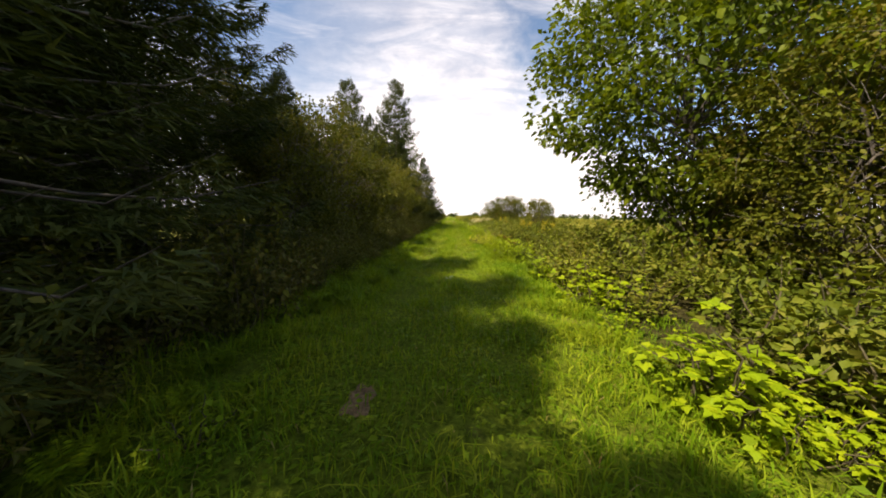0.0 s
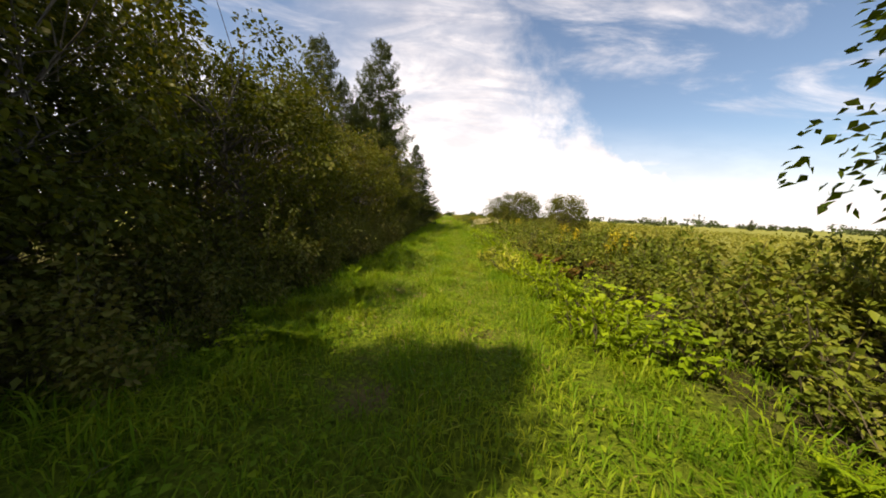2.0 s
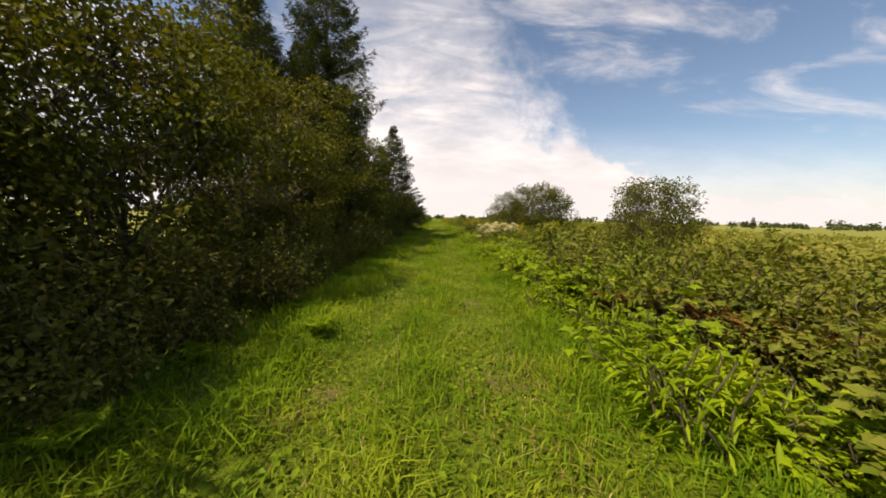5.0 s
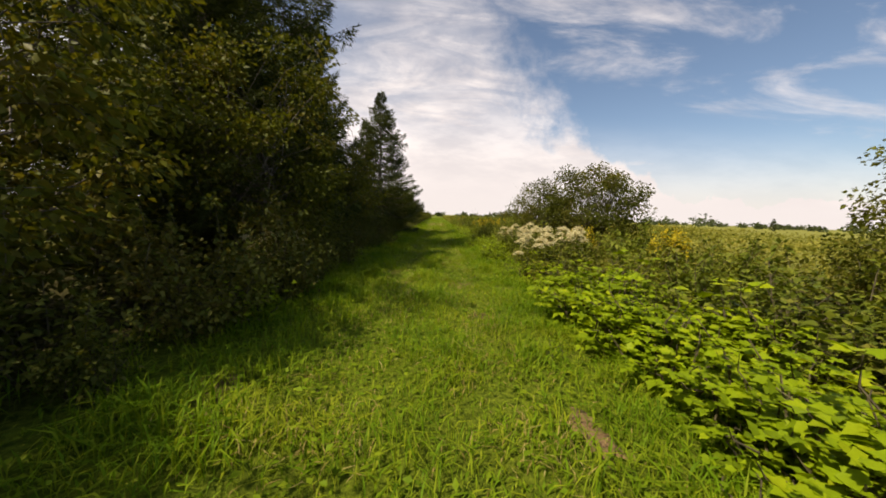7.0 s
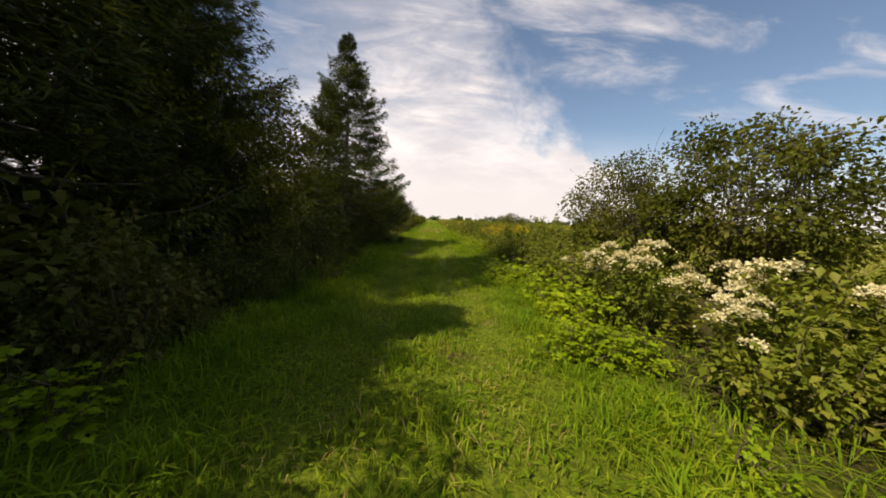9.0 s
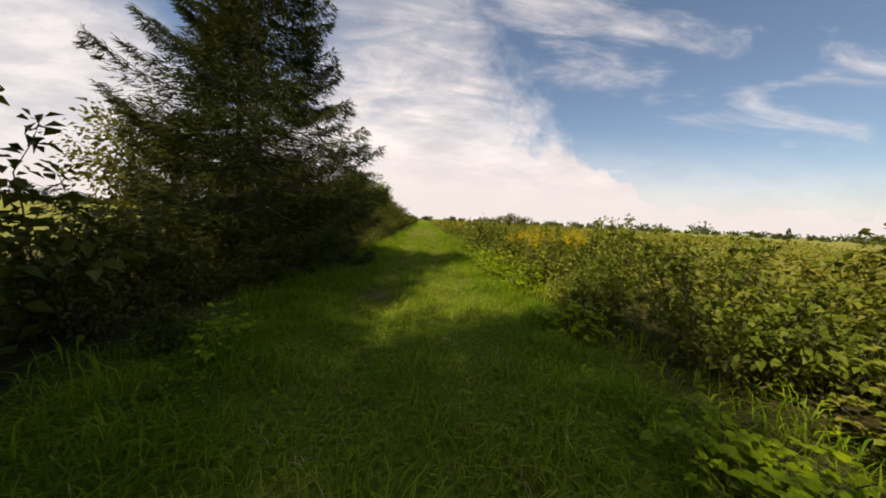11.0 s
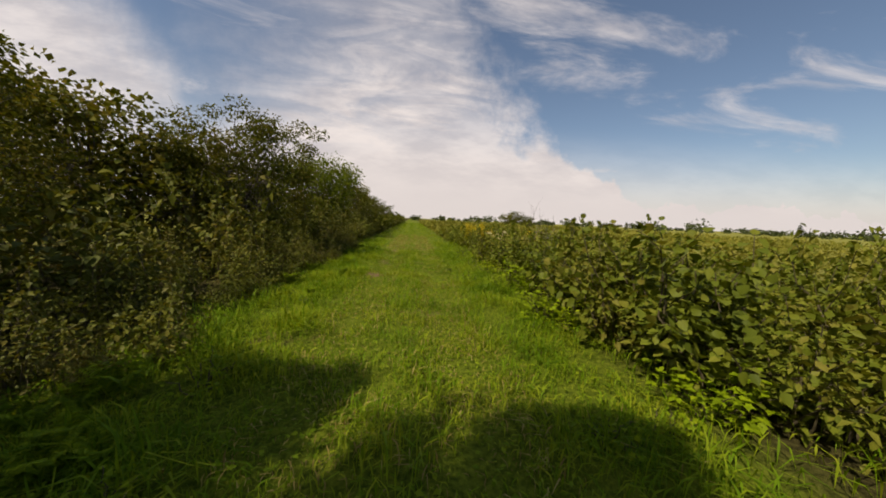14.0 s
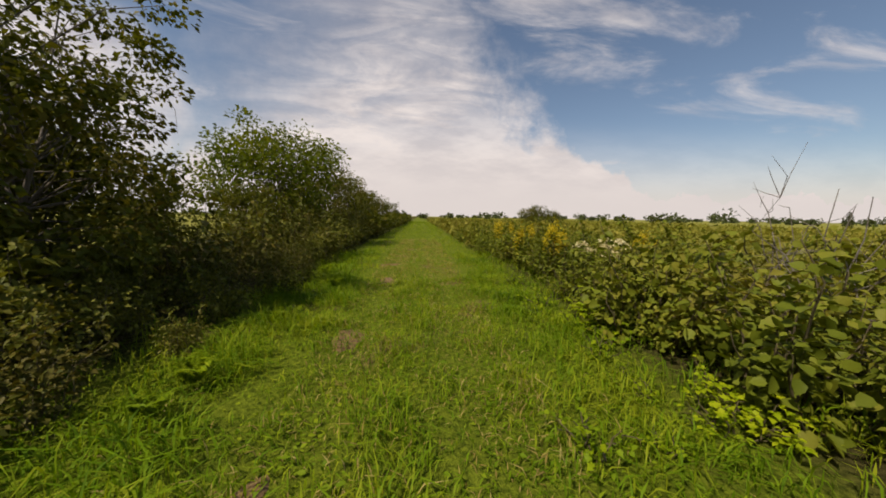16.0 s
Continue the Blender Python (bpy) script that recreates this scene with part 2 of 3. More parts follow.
def lobed(pos, way, size, wide=0.9, fold=0.10, droop=0.22, level=4.0):
    """Broad leaves with toothed lobes either side of a creased midrib."""
    n = len(pos)
    way = unit(way)
    side = unit(np.cross(way, rng.normal(size=(n, 3)) + np.array([0, 0, level])))
    up = np.cross(side, way)
    s = np.asarray(size, float).reshape(-1, 1)
    low = np.array([0, 0, -1.0]) * s * droop
    rows = [pos, pos + way * s * 0.5 + low * 0.2, pos + way * s + low]
    for sd in (1, -1):
        rows += [pos + way * s * a + side * (s * wide * b * sd) + up * s * fold * b * 2 + low * a * a for a, b in LOBES]
    v = np.stack(rows, 1).reshape(-1, 3)
    half = [(0, 3, 1), (1, 3, 4), (1, 4, 5), (1, 5, 6), (1, 6, 2)]
    t = half + [(a + 4 * (a > 2), c + 4 * (c > 2), b + 4 * (b > 2)) for a, b, c in half]
    return v, (np.array(t)[None] + (np.arange(n) * 11)[:, None, None]).reshape(-1, 3)


def threes(pos, way, size):
    """Lobed leaflets in threes on a short stalk."""
    way = unit(way * np.array([1, 1, 0.4]))
    side = unit(np.cross(way, np.array([0, 0, 1.0])))
    s = np.asarray(size, float).reshape(-1, 1)
    out = []
    for a, k in ((0.0, 1.0), (1.15, 0.8), (-1.15, 0.8)):
        d = way * math.cos(a) + side * math.sin(a)
        out.append(lobed(pos + d * s * 0.12, d + np.array([0, 0, 0.1]), s[:, 0] * k, 0.78))
    return join(out)


def sprays(pos, way, size, wide):
    """Narrow pointed twigs of needles, two to a tuft."""
    way = unit(way)
    flank = unit(np.cross(way, rng.normal(size=pos.shape) * 0.5 + np.array([0, 0, 1.0])))
    flank = flank * rng.choice([-0.8, 0.8], len(pos))[:, None]
    pos = np.concatenate([pos, pos + way * size[:, None] * 0.25])
    way = np.concatenate([way, way + flank])
    size = np.concatenate([size, size * 0.66])
    n = len(pos)
    way = unit(way)
    side = unit(np.cross(way, rng.normal(size=(n, 3)) + np.array([0, 0, 1.0]))) * (size * wide * 0.5)[:, None]
    v = np.stack([pos - side, pos + side, pos + way * size[:, None] - np.array([0, 0, 0.1]) * size[:, None]], 1).reshape(-1, 3)
    return v, np.arange(n * 3).reshape(-1, 3)


def tube(points, radii, sides=5):
    """A tapered limb through points."""
    p = np.asarray(points, float)
    d = unit(np.gradient(p, axis=0))
    ref = np.where(np.abs(d[:, 2:3]) > 0.9, np.array([[1.0, 0, 0]]), np.array([[0, 0, 1.0]]))
    a = unit(np.cross(d, ref))
    b = np.cross(d, a)
    ang = np.arange(sides) * 2 * math.pi / sides
    r = np.asarray(radii, float)[:, None, None]
    v = p[:, None] + r * (a[:, None] * np.cos(ang)[None, :, None] + b[:, None] * np.sin(ang)[None, :, None])
    v = v.reshape(-1, 3)
    t = []
    for i in range(len(p) - 1):
        for j in range(sides):
            k, l = i * sides + j, i * sides + (j + 1) % sides
            t += [(k, l, l + sides), (k, l + sides, k + sides)]
    return v, np.array(t)


def bend(a, b, n=5, sway=0.08, sag=0.0):
    a, b = np.asarray(a, float), np.asarray(b, float)
    f = np.linspace(0, 1, n)[:, None]
    ln = np.linalg.norm(b - a)
    w = rng.normal(size=(n, 3)) * sway * ln
    w[0] = 0
    w[-1] = 0
    p = a + (b - a) * f + w
    p[:, 2] += sag * ln * np.sin(f[:, 0] * math.pi)
    return p


def sphere_points(n):
    return unit(rng.normal(size=(n, 3)))


# ---------------------------------------------------------------- plants
def broadleaf_tree(name, label, category, h, r, crown_from, count, leaf, mat, stems=1, wood=M_BARK, clumps=90, spread=0.30, group=""):
    ob = thing(name, label, category, group)
    # clump centres fill an uneven crown
    mid, half = (h + crown_from) / 2, (h - crown_from) / 2
    d = sphere_points(clumps)
    lump = np.array([1 + 0.34 * noise.noise(Vector(q * 1.7 + h)) for q in d])
    rad = (0.45 + 0.55 * rng.random(clumps) ** 0.6) * lump
    c = d * rad[:, None] * np.array([r, r, half]) + np.array([0, 0, mid])
    c[:, 2] = np.maximum(c[:, 2], 0.15)
    twigs, feet = [], []
    for s in range(stems):
        a = s * 6.283 / stems + rng.random()
        lean = 0.0 if stems == 1 else 0.45 * r
        top = np.array([math.cos(a) * lean, math.sin(a) * lean, h * 0.82])
        foot = np.array([math.cos(a) * 0.12 * (stems > 1), math.sin(a) * 0.12 * (stems > 1), -0.1])
        feet.append(bend(foot, top, 7, 0.035))
    for q in feet:
        part("trunk" if stems == 1 else "stem", tube(q, np.linspace(0.018 * h / stems ** 0.4, 0.006, 7), 7), wood, ob, smooth=True)
    for n, e in enumerate(c):
        q = feet[rng.integers(stems)]
        k = min(5, max(1, int((e[2] / h) * 5.0)))
        limb = tube(bend(q[k], e, 4, 0.07, 0.05), np.linspace(0.012 * h / 4, 0.003, 4), 4)
        if n < 14:
            part("limb", limb, wood, ob, smooth=True)
        else:
            twigs.append(limb)
        for _ in range(1):
            twigs.append(tube(bend(e, e + rng.normal(size=3) * r * 0.16, 3, 0.08), np.linspace(0.005, 0.002, 3), 3))
    tagged(part("twig_work", join(twigs), wood, ob, smooth=True), kind="stuff")
    w = rng.integers(0, clumps, count)
    size = r * spread * (0.6 + 0.7 * rng.random(clumps))[w, None]
    off = rng.normal(size=(count, 3))
    off = unit(off) * np.minimum(np.linalg.norm(off, axis=1, keepdims=True), 1.75) * size * 0.66 * np.array([1, 1, 0.66])
    pos = c[w] + off
    pos[:, 2] = np.maximum(pos[:, 2], 0.05)
    way = unit(off + 1e-3) + rng.normal(size=(count, 3)) * 0.7 + unit(pos - np.array([0, 0, mid])) * 0.5
    way[:, 2] -= 0.25
    tagged(part("crown", leaves(pos, way, leaf * (0.6 + 0.7 * rng.random(count)), 0.66, level=1.0), mat, ob), kind="stuff")
    return ob


def spruce_tree(name, label, h, r, bare=0.0, lift=0.25, dense=1.0, taper=0.85, skirt=1.0):
    ob = thing(name, label, "tree", "spruces beside the lane")
    part("trunk", tube(bend((0, 0, -0.1), (0, 0, h), 8, 0.006), np.linspace(0.016 * h, 0.012, 8), 8), M_BARK, ob, smooth=True)
    z, top = lift, []
    while z < h - 0.12:
        f = z / h
        reach = r * min((1 - f) ** taper, skirt) * (1.0 if f > 0.10 else 0.8) * (0.80 + 0.34 * rng.random())
        for b in range(7 if f < 0.8 else 5):
            a = rng.random() * 6.283
            ln = reach * (0.66 + 0.48 * rng.random()) + 0.10
            rise = 0.60 * f - 0.14 + rng.normal() * 0.06
            tip = np.array([math.cos(a) * ln, math.sin(a) * ln, z + ln * rise])
            q = bend((0, 0, z), tip, 5, 0.02, -0.10)
            q[-1, 2] += 0.06 * ln
            wood = tube(q, np.linspace(0.006 + 0.008 * ln, 0.003, 5), 4)
            if rng.random() < bare and f < 0.45:
                part("bare_bough", wood, M_DEAD, ob, "dead grey bough", True)
                continue
            d = unit(tip * np.array([1, 1, 0]))
            s = np.array([-d[1], d[0], 0])
            n = int((38 + 100 * ln + 25 * ln * ln) * dense)
            g = (0.10 + 0.90 * rng.random(n) ** 0.8)
            at = np.stack([np.interp(g, np.linspace(0, 1, 5), q[:, k]) for k in range(3)], 1)
            sd = rng.choice([-1.0, 1.0], n)
            far = rng.random(n) * (0.46 * ln * (1.05 - g) + 0.08)
            at = at + s * (sd * far)[:, None] + d * (far * 0.55)[:, None] + np.array([0, 0, -1.0]) * (far * 0.30 + rng.random(n) ** 2 * 0.16)[:, None]
            way = d * 0.75 + s * (sd * 0.75)[:, None] + rng.normal(size=(n, 3)) * 0.36 + np.array([0, 0, -0.12])
            green = sprays(at, way, 0.10 + 0.11 * rng.random(n), 0.165)
            if f > 0.60:
                top += [wood, green]
                continue
            part("bough", join([wood, green]), ((M_BARK, len(wood[1])), (M_NEEDLE, len(green[1]))), ob)
        z += (0.17 + 0.20 * (1 - f)) * (h / 9) ** 0.5
    n = 40
    at = np.stack([rng.normal(size=n) * 0.03, rng.normal(size=n) * 0.03, h - 0.55 + 0.6 * rng.random(n)], 1)
    top.append(leaves(at, rng.normal(size=(n, 3)) * 0.6 + np.array([0, 0, 0.9]), 0.15, 0.34, 0.06, 0.08))
    tagged(part("treetop", join(top), M_NEEDLE, ob), kind="stuff")
    return ob


def shrub(name, label, category, h, r, count, leaf, mat, canes=16, wide=0.62, group="", full=False, shoots=3, form="plain"):
    """A thicket of arching canes clothed in leaves."""
    ob = thing(name, label, category, group)
    rods, pos, way = [], [], []
    per = max(6, count // canes)
    for i in range(canes):
        a, f = rng.random() * 6.283, rng.random() ** 0.5
        foot = np.array([math.cos(a) * r * f * 0.45, math.sin(a) * r * f * 0.45, -0.03])
        a += rng.normal() * 0.5
        tall = h * (0.62 + 0.38 * rng.random()) * (1.05 - 0.35 * f)
        if i < shoots:
            tall = h * (1.05 + 0.25 * rng.random())
        tip = np.array([math.cos(a) * r * f, math.sin(a) * r * f, tall])
        q = bend(foot, tip, 6, 0.05, 0.08)
        rods.append(tube(q, np.linspace(0.011, 0.003, 6), 4))
        g = (rng.random(per) ** 0.7)
        at = np.stack([np.interp(g, np.linspace(0, 1, 6), q[:, k]) for k in range(3)], 1)
        out = sphere_points(per)
        reach = (0.05 + 0.30 * r * rng.random(per) ** 0.8)[:, None] * (0.25 if i < shoots else 1.0)
        pos.append(at + out * reach * np.array([1, 1, 0.7]))
        way.append(out + rng.normal(size=(per, 3)) * 0.4 + np.array([0, 0, 0.05]))
    p = np.concatenate(pos)
    p[:, 2] = np.maximum(p[:, 2], 0.03)
    tagged(part("cane_work", join(rods), M_STEM, ob, smooth=True), kind="stuff")
    size, way = leaf * (0.55 + 0.75 * rng.random(len(p))), np.concatenate(way)
    if form == "threes":
        geo = threes(p, way, size)
    elif form == "lobed":
        geo = lobed(p, way, size)
    else:
        geo = leaves(p, way, size, wide, 0.10, 0.22, full, level=2.4)
    tagged(part("foliage", geo, mat, ob), kind="stuff")
    return ob


def fern(name, label, mat, h=0.55, fronds=9):
    ob = thing(name, label, "fern", "ferns along the verge")
    for i in range(fronds):
        a = i * 6.283 / fronds + rng.normal() * 0.25
        d = np.array([math.cos(a), math.sin(a), 0])
        ln = h * (0.8 + 0.45 * rng.random())
        f = np.linspace(0, 1, 8)
        q = d * (ln * (0.15 + 0.85 * f) * f)[:, None] * 0.72 + np.array([0, 0, 1]) * (ln * (1.55 * f - 0.80 * f ** 2))[:, None]
        pieces = [tube(q, np.linspace(0.004, 0.0015, 8), 3)]
        n = 20
        g = np.linspace(0.18, 0.98, n)
        at = np.stack([np.interp(g, f, q[:, k]) for k in range(3)], 1)
        s = np.array([-d[1], d[0], 0])
        size = ln * 0.26 * np.sin(np.clip(g * 1.05 + 0.12, 0, 1) * math.pi) ** 0.8 + 0.015
        for sd in (-1, 1):
            pieces.append(leaves(at, s * sd + d * 0.35 + rng.normal(size=(n, 3)) * 0.08, size, 0.26, 0.03, 0.15, level=6.0))
        part("frond", join(pieces), mat, ob)
    return ob


def flowering_plant(name, label, h, mat, heads=9, flat=True, m=130):
    ob = thing(name, label, "flowering plant", "wildflowers in the scrub")
    rods, pos, way, bloom = [], [], [], []
    for i in range(heads):
        a, f = rng.random() * 6.283, rng.random() ** 0.5
        tip = np.array([math.cos(a) * 0.38 * f, math.sin(a) * 0.38 * f, h * (0.62 + 0.42 * rng.random())])
        q = bend((tip[0] * 0.3, tip[1] * 0.3, -0.02), tip, 6, 0.02)
        rods.append(tube(q, np.linspace(0.007, 0.003, 6), 4))
        n = 42
        g = rng.random(n) * 0.85 + 0.1
        pos.append(np.stack([np.interp(g, np.linspace(0, 1, 6), q[:, k]) for k in range(3)], 1))
        w = rng.normal(size=(n, 3))
        w[:, 2] = 0.2
        way.append(w)
        o = rng.normal(size=(m, 3)) * (np.array([0.068, 0.068, 0.016]) if flat else np.array([0.05, 0.05, 0.10]))
        o[:, 2] -= (o[:, 0] ** 2 + o[:, 1] ** 2) * 3.0 * flat
        bloom.append(leaves(tip + o, rng.normal(size=(m, 3)) + np.array([0, 0, 0.6]), 0.038, 0.9, 0.02, 0.0, level=2.0))
    for rod in rods:
        part("stem", rod, M_STEM, ob, smooth=True)
    part("foliage", leaves(np.concatenate(pos), np.concatenate(way), 0.11 + 0.06 * rng.random(heads * 42), 0.28, 0.06, 0.2, level=2.0), M_HEDGE, ob)
    tagged(ob.children[-1], kind="stuff")
    for b in bloom:
        tagged(part("flower_head", b, mat, ob), kind="stuff")
    return ob


class Kind:
    """Variants of one plant; the first of each is moved into place, later ones are copies."""

    def __init__(self, *variants):
        self.variants, self.used = list(variants), set()

    def put(self, x, y, scale=1.0, variant=None, turn=None, z=0.0, tall=1.0, tilt=0.0):
        i = int(rng.integers(len(self.variants))) if variant is None else variant
        turn = rng.random() * 360 if turn is None else turn
        m = pose(x, y, z, tilt, 0, turn) @ Matrix.Diagonal((scale, scale, scale * tall, 1))
        ob = self.variants[i]
        if i in self.used:
            return copy_thing(ob, m)
        self.used.add(i)
        ob.matrix_basis = m
        return ob

    def drop_unused(self):
        for i, ob in enumerate(self.variants):
            if i not in self.used:
                for o in (*ob.children_recursive, ob):
                    bpy.data.objects.remove(o)


# ---------------------------------------------------------------- the ground
def build_ground():
    xs = np.concatenate([-np.geomspace(1500, 6, 24), np.linspace(-5, 6, 56), np.geomspace(7, 1500, 24)])
    ys = np.concatenate([-np.geomspace(1500, 6, 20), np.linspace(-5, 70, 170), np.geomspace(72, 1500, 24)])
    g = np.array([[(x, y, ground_z(x, y)) for x in xs] for y in ys]).reshape(-1, 3)
    nx, ny = len(xs), len(ys)
    i = (np.arange(ny - 1)[:, None] * nx + np.arange(nx - 1)[None]).ravel()
    t = np.concatenate([np.stack([i, i + 1, i + nx + 1], 1), np.stack([i, i + nx + 1, i + nx], 1)])
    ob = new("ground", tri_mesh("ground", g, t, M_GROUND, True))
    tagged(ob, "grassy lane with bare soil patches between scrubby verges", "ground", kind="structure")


def ground_z(x, y):
    if abs(x) > 8 or y > 90 or y < -8:
        return -0.02
    rut = -0.03 * (math.exp(-((x + 0.62) / 0.22) ** 2) + math.exp(-((x - 0.45) / 0.22) ** 2))
    return rut + 0.035 * noise.noise(Vector((x * 0.9, y * 0.7, 0))) - 0.02


build_ground()


def ground_many(x, y):
    return np.array([ground_z(a, b) for a, b in zip(x, y)])


SOIL = ((-0.80, 45.2, 0.16), (-0.72, 47.2, 0.14), (-0.62, 50.0, 0.14), (-0.36, 10.05, 0.09), (0.95, 20.3, 0.10), (-0.6, 1.9, 0.10))


def off_soil(x, y):
    keep = np.ones(len(x), bool)
    for sx, sy, sr in SOIL:
        keep &= ((x - sx) / sr) ** 2 + ((y - sy) / (sr * 1.9)) ** 2 > 1.3 * rng.random(len(x)) - 0.45
    return keep


def soil_patch(sx, sy, sr):
    n, rings = 26, 5
    v, t = [(sx, sy, ground_z(sx, sy) + 0.012)], []
    for k in range(1, rings + 1):
        for j in range(n):
            a = j * 6.283 / n
            q = sr * 1.15 * k / rings * (1 + 0.75 * noise.noise(Vector((math.cos(a) * 2.4 + sx * 7, math.sin(a) * 2.4, sy))))
            x, y = sx + math.cos(a) * q, sy + math.sin(a) * q * 1.9
            lift = 0.012 + 0.010 * noise.noise(Vector((x * 14, y * 14, 1))) if k < rings else -0.02
            v.append((x, y, ground_z(x, y) + lift))
    for j in range(n):
        t.append((0, 1 + j, 1 + (j + 1) % n))
        for k in range(rings - 1):
            p, q = 1 + k * n + j, 1 + k * n + (j + 1) % n
            t += [(p, p + n, q + n), (p, q + n, q)]
    tagged(new("soil_patch", tri_mesh("soil_patch", v, t, M_SOIL, True)), "bare brown trodden soil in the grassy lane", "soil", kind="structure")


for row in SOIL:
    soil_patch(*row)


def blades(n, x0, x1, y0, y1, lo, hi, wide, lean=0.5):
    x, y = x0 + (x1 - x0) * rng.random(n), y0 + (y1 - y0) * rng.random(n)
    clump = np.array([noise.noise(Vector((a * 2.2, b * 2.2, 3.0))) for a, b in zip(x, y)])
    keep = (rng.random(n) < 0.62 + 0.7 * clump) & off_soil(x, y)
    x, y, clump = x[keep], y[keep], clump[keep]
    n = len(x)
    p = np.stack([x, y, ground_many(x, y) - 0.005], 1)
    h = (lo + (hi - lo) * rng.random(n)) * (1 + 0.95 * clump)
    h = h * (1 - 0.5 * np.exp(-((x + 0.62) / 0.24) ** 2) - 0.5 * np.exp(-((x - 0.45) / 0.24) ** 2))
    a = rng.random(n) * 6.283
    d = np.stack([np.cos(a), np.sin(a), np.zeros(n)], 1)
    s = np.stack([-np.sin(a), np.cos(a), np.zeros(n)], 1) * (wide * (0.6 + 0.8 * rng.random(n)))[:, None]
    k = (lean * rng.random(n))[:, None]
    mid = p + d * h[:, None] * k * 0.35 + np.array([0, 0, 1]) * h[:, None] * 0.6
    tip = p + d * h[:, None] * k * 1.2 + np.array([0, 0, 1]) * h[:, None] * (1 - 0.4 * k)
    v = np.stack([p, mid + s, tip, mid - s], 1).reshape(-1, 3)
    b = (np.arange(n) * 4)[:, None, None]
    t = (np.array([[0, 1, 3], [3, 1, 2]])[None] + b).reshape(-1, 3)
    return v, t


def herbs(n, x0, x1, y0, y1, size, height):
    x, y = x0 + (x1 - x0) * rng.random(n), y0 + (y1 - y0) * rng.random(n)
    clump = np.array([noise.noise(Vector((a * 1.5, b * 1.5, 9.0))) for a, b in zip(x, y)])
    keep = (rng.random(n) < 0.5 + 0.9 * clump) & off_soil(x, y)
    x, y = x[keep], y[keep]
    n = len(x)
    p = np.stack([x, y, ground_many(x, y) + height * rng.random(n)], 1)
    w = rng.normal(size=(n, 3))
    w[:, 2] = 0.15
    return leaves(p, w, size * (0.5 + 0.9 * rng.random(n)), 0.6, 0.08, 0.1, level=3.0)


stuff("lane_grass", join([blades(150000, -1.9, 1.8, -1, 24, 0.06, 0.19, 0.0040, 1.3), blades(145000, -2.0, 1.7, 24, 50, 0.055, 0.17, 0.0042, 1.3),
                          blades(26000, -2.3, 2.2, 50, 110, 0.05, 0.12, 0.010)]), M_GRASS, "short bright green grass on the trodden lane", "grass")
stuff("verge_grass", join([blades(48000, -2.6, -1.15, -1, 54, 0.09, 0.23, 0.0046, 1.4), blades(48000, 1.05, 2.7, -1, 54, 0.09, 0.21, 0.0046, 1.4)]),
      M_GRASS, "long arching green grass along both verges", "grass")
stuff("dry_grass", join([blades(12000, -0.95, -0.3, 8, 60, 0.06, 0.15, 0.0034, 1.4), blades(13000, 0.15, 0.8, 8, 60, 0.06, 0.15, 0.0034, 1.4), blades(9000, -0.9, 0.9, 34, 60, 0.05, 0.13, 0.0036, 1.4), blades(9000, -1.6, 1.5, -1, 60, 0.05, 0.12, 0.0034, 1.3)]),
      M_STRAW, "dry straw-coloured grass scattered over the lane", "grass")
stuff("lane_herbs", join([herbs(36000, -2.0, 1.9, -1, 26, 0.044, 0.09), herbs(20000, -2.0, 1.8, 26, 50, 0.036, 0.07)]),
      M_CLOVER, "low clover and plantain leaves in the lane", "low plants")
# ---------------------------------------------------------------- scrub on both sides
scrub = Kind(*[shrub("scrub_bush", "leafy green-brown scrub bush at the lane's edge", "bush", 0.95, 0.75, 1450, 0.082, M_HEDGE, 22, group="scrub bushes", shoots=5) for _ in range(3)],
             *[shrub("scrub_bush", "dull-green bramble thicket with toothed leaves", "bush", 0.95, 0.75, 300, 0.086, M_HEDGE, 22, group="scrub bushes", shoots=5, form="threes") for _ in range(2)])
backscrub = Kind(*[shrub("scrub_bush", "dense olive scrub bush in the meadow's edge", "bush", 1.0, 0.95, 1100, 0.115, M_HEDGE, 16, group="scrub bushes") for _ in range(3)])
bramble = Kind(*[shrub("raspberry_bush", "sunlit yellow-green raspberry bush by the lane", "bush", 0.55, 0.6, 135, 0.088, M_BRIGHT, 13, 0.72, "raspberry bushes", True, 1, "threes") for _ in range(3)])
# shrubs whose leaf colour already carries the shade of the trees
shade = Kind(*[shrub("shaded_shrub", "leafy shrub under the trees, leaf colour darkened for shade", "bush", 1.5, 0.95, 1700, 0.088, M_SHADEDLEAF, 22, group="shaded shrubs") for _ in range(4)])
backshade = Kind(*[shrub("shaded_shrub", "tall shrub filling the wood's edge, leaf colour darkened for shade", "bush", 1.6, 1.1, 1100, 0.135, M_SHADEDLEAF, 18, group="shaded shrubs") for _ in range(3)])
green_fern = Kind(*[fern("fern", "fresh green fern with arching fronds on the verge", M_FERN, fronds=8) for _ in range(3)])
rusty_fern = Kind(fern("fern", "rust-brown dying fern among the scrub", M_RUST, 0.6, 7))
spruce = Kind(spruce_tree("spruce_tree", "tall dark green spruce with drooping boughs", 10.5, 3.5, dense=1.1),
              spruce_tree("spruce_tree", "dark spruce with a pointed top and full skirts", 10.0, 3.3, dense=0.82, taper=0.64, skirt=0.72),
              spruce_tree("spruce_tree", "dense shaded spruce with bare lower twigs", 9.5, 3.0, bare=0.30, lift=0.5, dense=0.72))
alder = Kind(*[broadleaf_tree("alder_tree", "olive green alder with many thin stems", "tree", 4.2, 1.8, 0.3, 19000, 0.076, M_ALDER, 5, clumps=140, spread=0.18, group="alders") for _ in range(3)])
